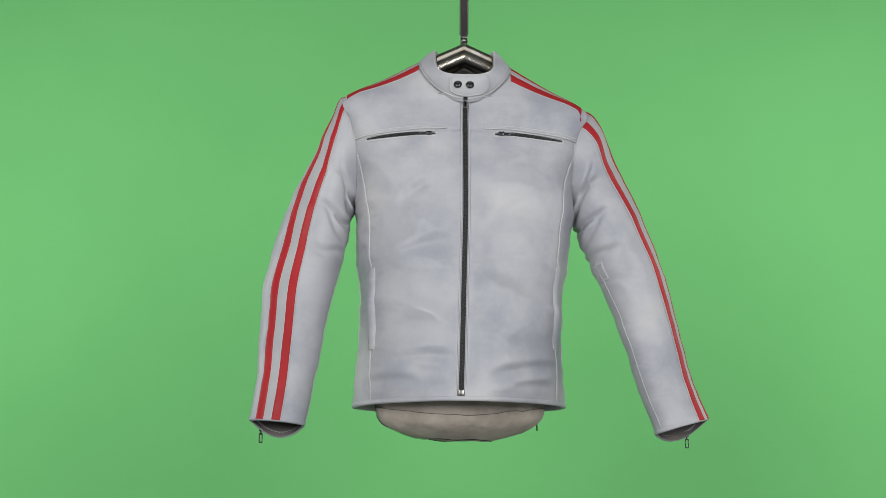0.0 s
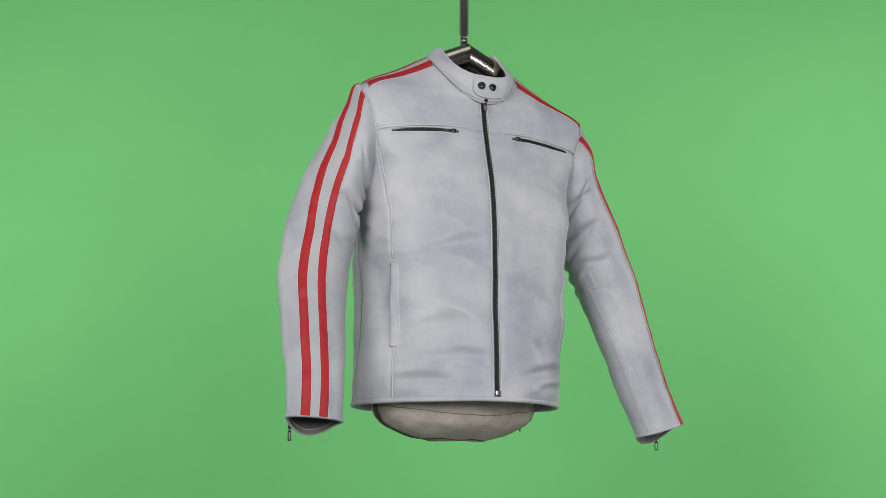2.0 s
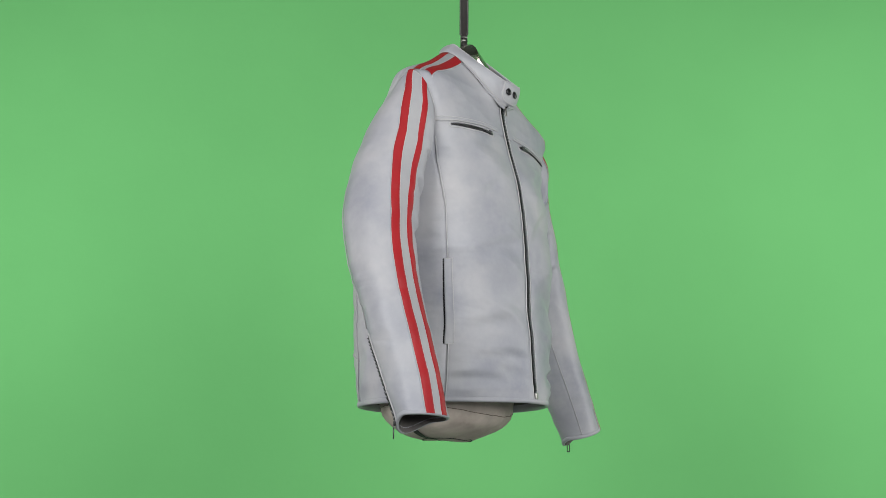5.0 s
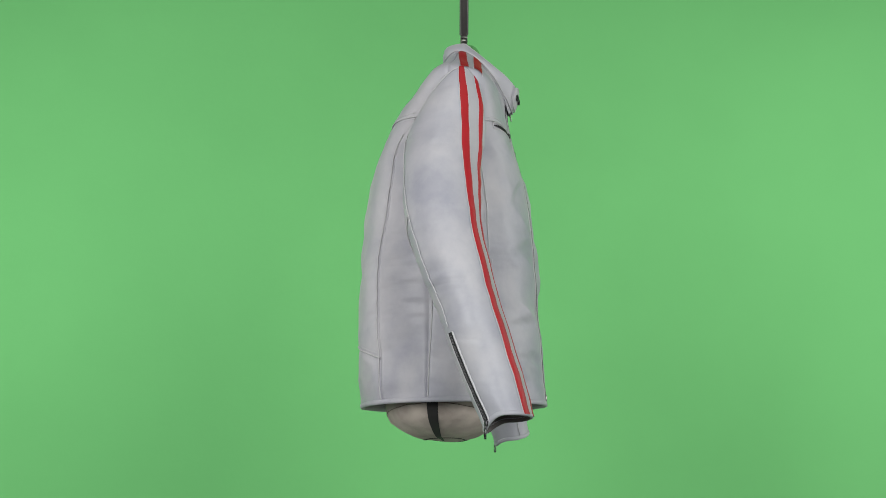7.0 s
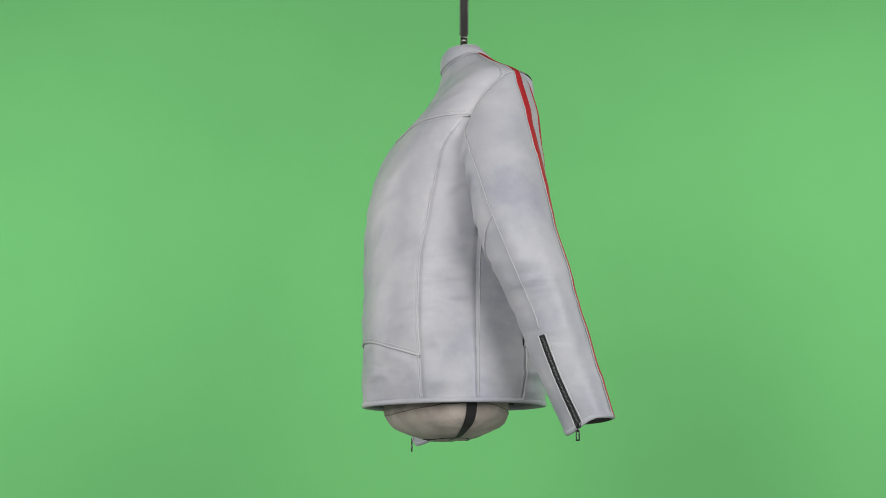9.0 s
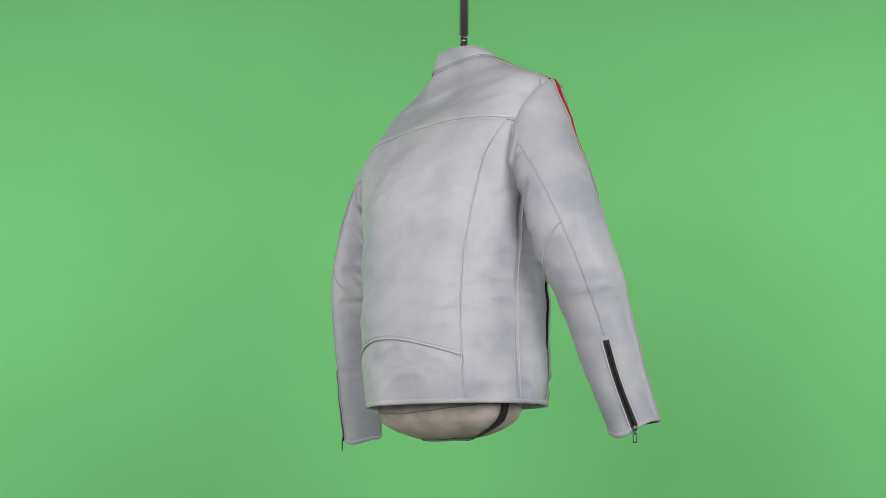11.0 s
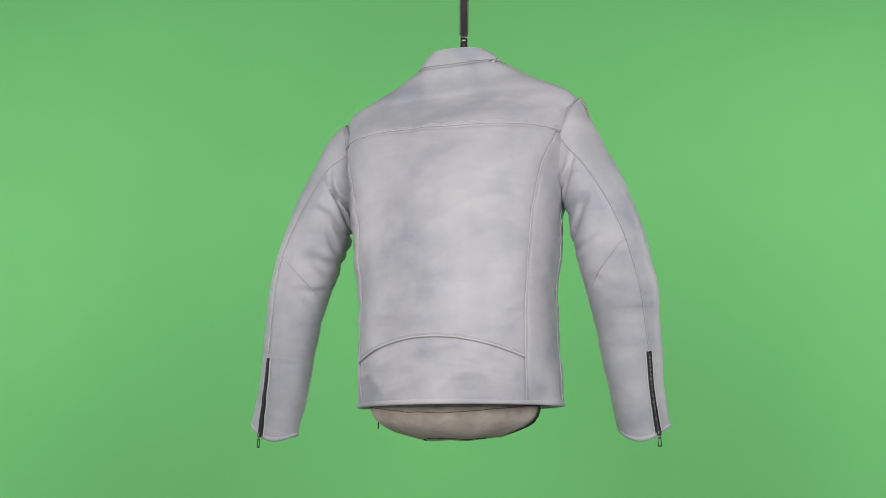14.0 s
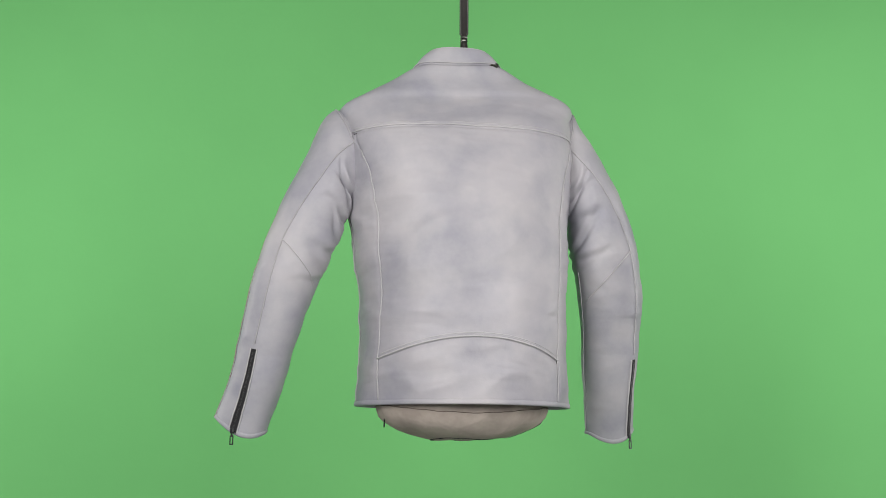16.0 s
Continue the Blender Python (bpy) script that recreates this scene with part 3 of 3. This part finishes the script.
def build_collar(jacket):
    us = [0.006 + 0.988 * k / 120 for k in range(121)]
    prof = [(-0.07, 0.0002), (0.03, 0.003), (0.3, 0.003), (0.6, 0.003), (0.9, 0.003), (1.0, 0.002), (1.03, 0.0), (1.0, -0.003), (0.6, -0.004), (0.0, -0.004)]
    bm, _ = grid(lambda a, k: collar_at(a, *prof[k]), us, range(len(prof)))
    col = part("collar", bm, LEATHER, jacket, "short stand collar with a snapped tab")
    part("collar_edge", tube([collar_at(a, 1.0, 0.001) for a in us], 0.0014, 6), EDGE, col, "pale rubbed collar edge")
    part("collar_seam", tube([collar_at(a, 0.02, 0.004) for a in us], 0.0010, 5), EDGE, col, "pale rubbed neck seam")
    bm = bmesh.new()
    outline = []
    for k in range(36):
        t = 2 * math.pi * k / 36
        c, s = math.cos(t), math.sin(t)
        outline.append((0.5 + 0.5 * math.copysign(abs(c) ** 0.45, c), 0.5 + 0.5 * math.copysign(abs(s) ** 0.45, s)))
    rings = []
    for f, off in ((1.0, -0.004), (1.0, 0.0005), (0.96, 0.0015), (0.7, 0.0018), (0.35, 0.0018)):
        rings.append([bm.verts.new(tab_point(0.5 + (a - 0.5) * f, 0.5 + (b - 0.5) * f, off)) for a, b in outline])
    mid = bm.verts.new(tab_point(0.5, 0.5, 0.0018))
    for r0, r1 in zip(rings, rings[1:]):
        for i in range(36):
            bm.faces.new((r0[i], r0[(i + 1) % 36], r1[(i + 1) % 36], r1[i]))
    for i in range(36):
        bm.faces.new((rings[-1][i], rings[-1][(i + 1) % 36], mid))
    part("collar_tab", bm, LEATHER, col, "rounded leather tab across the collar")
    part("tab_edge", tube([tab_point(0.5 + (a - 0.5) * 0.98, 0.5 + (b - 0.5) * 0.96, 0.001) for a, b in outline[7:30]], 0.0011, 5), EDGE, col, "pale rubbed tab edge")
    for a in (0.215, 0.425):
        p = tab_point(a, 0.5, 0.0015)
        n = (tab_point(a, 0.5, 0.003) - p).normalized()
        bm = bmesh.new()
        rot = n.to_track_quat("Z", "Y").to_matrix().to_4x4()
        bmesh.ops.create_uvsphere(bm, u_segments=20, v_segments=12, radius=1.0, matrix=Matrix.Translation(p) @ rot @ Matrix.Diagonal((0.0078, 0.0078, 0.0038, 1)))
        part("snap", bm, SNAP, col, "dark metal snap button")


def tab_point(a, b, off):
    return collar_at(-0.048 + 0.133 * a, 0.08 + 0.86 * b, 0.0062 + off)


def build_front_zip(jacket):
    zx = lambda x, h: u_front(x + body_row(h)[2], h)
    bm, _ = grid(lambda x, h: body(zx(x, h), h, -0.0008), [-ZIP, -0.004, 0, 0.004, ZIP], [0.139 + 0.655 * k / 110 for k in range(111)])
    z = part("front_zip", bm, TAPE, jacket, "long black zip with dark metal teeth")
    bm = bmesh.new()
    for k in range(190):
        h = 0.15 + 0.63 * k / 190
        p = body(0, h, 0.0008)
        p.x = body_row(h)[2] + (0.0011 if k % 2 else -0.0011)
        box(bm, Matrix.Translation(p), 0.0046, 0.003, 0.0018)
    part("zip_teeth", bm, TEETH, z, "dark metal zip teeth", smooth=False)
    p = body(0, 0.748, 0.003)
    zip_pull(z, Matrix.Translation(p) @ pose(0, 0, 0, -9, 0, 0))
    bm = bmesh.new()
    box(bm, Matrix.Translation(body(0, 0.149, 0.002) + Vector((0, 0, 0))), 0.010, 0.004, 0.011, 0.001)
    part("zip_end", bm, STEEL, z, "bright steel zip end box")


def build_chest_pocket(jacket, sx):
    x0, x1 = 0.055, 0.180
    zt = lambda x: 0.633 - 0.10 * max(0, x - 0.09)

    def at(x, off, out):
        h = level(u_front(sx * x, 0.63), zt(x))
        return body(u_front(sx * x, h + off), h + off, out)
    n = 40
    xs = [x0 + (x1 - x0) * k / n for k in range(n + 1)]
    gape = lambda x: 0.30 + 0.70 * math.sin(math.pi * (x - x0) / (x1 - x0)) ** 0.8
    bm, _ = grid(lambda x, k: at(x, (-0.0038, -0.002, 0, 0.002, 0.0038)[k] * gape(x), 0.0016), xs, range(5))
    pk = part("chest_pocket", bm, TAPE, jacket, "slanting black zip of a chest pocket")
    rim = [at(x, 0.0052, 0.0014) for x in xs] + [at(x1 + 0.003, 0, 0.0014)] + [at(x, -0.0052, 0.0014) for x in reversed(xs)] + [at(x0 - 0.003, 0, 0.0014), at(x0, 0.0052, 0.0014)]
    part("pocket_welt", tube(rim, 0.0012, 6), EDGE, pk, "pale rubbed pocket welt")
    bm = bmesh.new()
    for k in range(48):
        box(bm, Matrix.Translation(at(x0 + 0.004 + (x1 - x0 - 0.008) * k / 47, 0, 0.0022)), 0.0014, 0.0022, 0.0022)
    part("zip_teeth", bm, TEETH, pk, "dark metal zip teeth", smooth=False)
    p = at(x0 + 0.012, 0, 0.004)
    bm = bmesh.new()
    box(bm, Matrix.Translation(p), 0.010, 0.004, 0.007, 0.001)
    box(bm, Matrix.Translation(at(x0 + 0.022, -0.0005, 0.004)), 0.016, 0.002, 0.004, 0.0008)
    part("zip_pull", bm, SNAP, pk, "dark zip slider")


def build_side_pocket(jacket, sx):
    us = lambda h, d: seam_front(sx, h) + sx * d
    hs = [0.235 + 0.15 * k / 40 for k in range(41)]
    lift = lambda h: 0.35 + 0.65 * math.sin(math.pi * (h - 0.2349) / 0.1503) ** 0.6
    bm, _ = grid(lambda a, h: body(us(h, 0.0018 + 0.0050 * a), h, 0.0008 + 0.0052 * (1 - a) * lift(h)), [0, 0.3, 0.6, 1], hs)
    pk = part("side_pocket", bm, TAPE, jacket, "upright hand pocket with a black zip behind its welt")
    prof = [(0.0036, 0.0050), (0.0042, 0.0068), (0.0020, 0.0076), (-0.004, 0.0055), (-0.0100, 0.0030), (-0.0112, 0.0008)]
    bm, _ = grid(lambda k, h: body(us(h, prof[k][0]), h, prof[k][1] * lift(h)), range(6), hs)
    w = part("pocket_welt", bm, LEATHER, pk, "raised leather welt")
    part("stitching", tube([body(us(h, -0.0112), h, 0.0012) for h in hs], 0.0009, 5), EDGE, w, "pale stitching")
    for h in (hs[0], hs[-1]):
        part("stitching", tube([body(us(h, 0.003 - 0.0142 * k / 8), h, 0.0024) for k in range(9)], 0.0008, 5), EDGE, w, "pale stitching")


def shoulder_at(sx, x, y, out):
    """The point of the shoulder above the plan position x, y."""
    lo, hi = 0.688, 0.795
    for _ in range(22):
        mid = 0.5 * (lo + hi)
        _, _, cx, w, yf, yb, ym, n, nb = body_row(mid)
        dy = (y - ym) / ((yf if y < ym else yb) - ym)
        inside = (abs(x - cx) / w) ** (n if y < ym else nb) + abs(dy) ** (n if y < ym else nb) < 1
        lo, hi = (mid, hi) if inside else (lo, mid)
    _, _, cx, w, yf, yb, ym, n, nb = body_row(lo)
    m = n if y < ym else nb
    a = min(1.0, abs(x - cx) / w) ** (m / 2)
    b = min(1.0, abs((y - ym) / ((yf if y < ym else yb) - ym))) ** (m / 2)
    th = math.atan2(a, b if y < ym else -b)
    return body(sx * th / (2 * math.pi), lo, out)


# plan of the shoulder stripes: middle at the armhole and at the neck
SHOULDER = [(-0.033, -0.012), (-0.057, -0.040)]


def shoulder_line(sx, y0, y1, b, dy, out):
    dy -= 0.005 + 0.007 * b if sx > 0 else 0.0
    x0 = 0.218 if sx > 0 else 0.221
    x = sx * (x0 + (0.087 - x0) * b)
    return shoulder_at(sx, x, y0 + (y1 - y0) * b + dy, out)


def build_shoulder_stripes(jacket, sx):
    for y0, y1 in SHOULDER:
        def at(a, b, out=0.0030):
            return shoulder_line(sx, y0, y1, b, -a * 0.0072, out - 0.001 * max(0, abs(a) - 0.8) / 0.2)
        bm, _ = grid(at, [-1, -0.85, -0.4, 0, 0.4, 0.85, 1], [k / 40 for k in range(41)])
        part("shoulder_stripe", bm, RED, jacket, "red leather stripe along the shoulder")
        for e in (-1.12, 1.12):
            part("stripe_edge", tube([at(e, k / 40, 0.0030) for k in range(41)], 0.0008, 5), EDGE, jacket, "pale rubbed stripe edge")


def build_pale_shoulder_stripe(jacket, sx):
    (a0, a1), (c0, c1) = SHOULDER
    bm, _ = grid(lambda a, b: shoulder_line(sx, a0 + (c0 - a0) * a, a1 + (c1 - a1) * a, b, 0, 0.0020), [0.3, 0.4, 0.5, 0.6, 0.7], [k / 40 for k in range(41)])
    part("shoulder_stripe", bm, PALE, jacket, "pale grey stripe along the shoulder")


# ---- what carries the jacket ----
def build_form():
    form = new("torso_form")
    tagged(form, "stuffed beige canvas torso form filling the jacket", "torso form")
    rows = [(0.140, 1.04), (0.2, 1.1), (0.35, 1.08), (0.5, 1.05), (0.6, 0.85), (0.66, 0.6), (0.68, 0.3)]

    def at(u, k, out=0.0):
        # rounded underside, then the fitted trunk
        z = k
        s = 1.04 * (1 - (1 - max(0.0, (z - 0.0735) / 0.0665)) ** 2.4) ** 0.51 if z < 0.14 else spline(rows, z)[1]
        th = 2 * math.pi * u
        p = Vector((-0.004 + 0.152 * s * math.sin(th), 0.027 - 0.105 * s * math.cos(th), z))
        return p + (p - Vector((0, 0.02, 0.2))).normalized() * (out + 0.004 * noise.noise(p * 22) + 0.0035 * min(1.0, max(0.0, (z - 0.08) / 0.03)) * noise.noise(Vector((p.x * 60, p.y * 60, p.z * 9))))
    zs = [0.0735, 0.0737, 0.074, 0.0745, 0.076, 0.078, 0.082, 0.086, 0.092, 0.1, 0.108, 0.118, 0.13, 0.14, 0.16, 0.2, 0.3, 0.4, 0.5, 0.6, 0.64, 0.66, 0.68]
    bm, _ = grid(lambda u, k: at(u, float(k)), [k / 96 for k in range(96)], zs, wrap=True)
    bmesh.ops.holes_fill(bm, edges=bm.edges, sides=200)
    part("canvas_body", bm, CANVAS, form)
    # strap under the side, base rim and seam line
    low = [z for z in zs if z < 0.17]
    bm, _ = grid(lambda a, z: at(-0.252 + a, z, 0.0015), [-0.014, 0, 0.014], low)
    part("strap", bm, BLACK, form, "black strap down the side")
    part("base_rim", tube([at(k / 80, 0.0775, 0.0) for k in range(81)], 0.0012), BLACK, form, "black rim under the base")
    part("seam", tube([at(k / 80, 0.128 - 0.008 * math.cos(4 * math.pi * k / 80), 0.0003) for k in range(81)], 0.0006, 5), SEAM, form, "thin brown stitched seam")
    part("pin", tube([(0.14, 0.038, 0.125), (0.141, 0.038, 0.096)], 0.0013), SNAP, form, "thin dark metal pin")
    return form


def build_hanger():
    hang = new("hanger")
    tagged(hang, "tarnished chrome pipe hanger on a black hanging rod", "hanger")
    # bent pipe arms that slope into the shoulders
    apex = Vector((0, -0.008, 0.811))
    for sx in (-1, 1):
        d = Vector((sx * 0.060, 0.0, -0.028))
        f = d.normalized()
        side = Vector((0, 1, 0))
        up = f.cross(side)
        offs = [0.0235 * (math.cos(k) * side + math.sin(k) * up) for k in (2 * math.pi * q / 36 for q in range(36))]
        # cut at the middle so that the two arms meet in a mitre
        bm, _ = grid(lambda q, k: apex + offs[q] + (d * k if k else -d * (offs[q].x / d.x)), range(36), [0, 0.35, 0.7, 1.0], wrap=True)
        part("arm", bm, PIPE, hang, "tarnished chrome pipe arm")
    bm = bmesh.new()
    tube([(0, 0, 0.815), (0, 0, 0.832), (0, 0, 0.842)], [0.012, 0.0075, 0.0065], 20, bm)
    part("neck", bm, ROD, hang, "dark welded neck")
    bm = bmesh.new()
    for z in (0.8445, 0.8515):
        tube([(0, 0, z - 0.002), (0, 0, z - 0.001), (0, 0, z + 0.001), (0, 0, z + 0.002)], [0.0068, 0.0074, 0.0074, 0.0068], 20, bm)
    part("collar_ring", bm, STEEL, hang, "worn steel ring")
    bm = bmesh.new()
    tube([(0, 0, 0.842), (0, 0, 0.856), (0, 0, 0.858), (0, 0, 2.74)], [0.0062, 0.0062, 0.0088, 0.0088], 20, bm)
    part("rod", bm, ROD, hang, "black painted hanging rod")
    return hang


jacket = new("jacket")
tagged(jacket, "distressed pale grey leather racer jacket with red sleeve stripes", "jacket")
build_body(jacket)
build_sleeve(jacket, SLEEVE_A, -1)
build_sleeve(jacket, SLEEVE_B, 1)
build_collar(jacket)
build_front_zip(jacket)
for sx in (-1, 1):
    build_chest_pocket(jacket, sx)
    build_side_pocket(jacket, sx)
    build_shoulder_stripes(jacket, sx)
    build_pale_shoulder_stripe(jacket, sx)
form = build_form()
hanger = build_hanger()


def motions():
    """Jacket, form and hanger turn together about the rod; the jacket sits a little aside on the hanger."""
    for thing, aside in ((jacket, 0.005), (form, 0.005), (hanger, 0.0)):
        walk(thing, [(t, pose(-aside, 0, EYE, 0, 0, a) @ pose(aside, 0, 0)) for t, a in TURN])


motions()
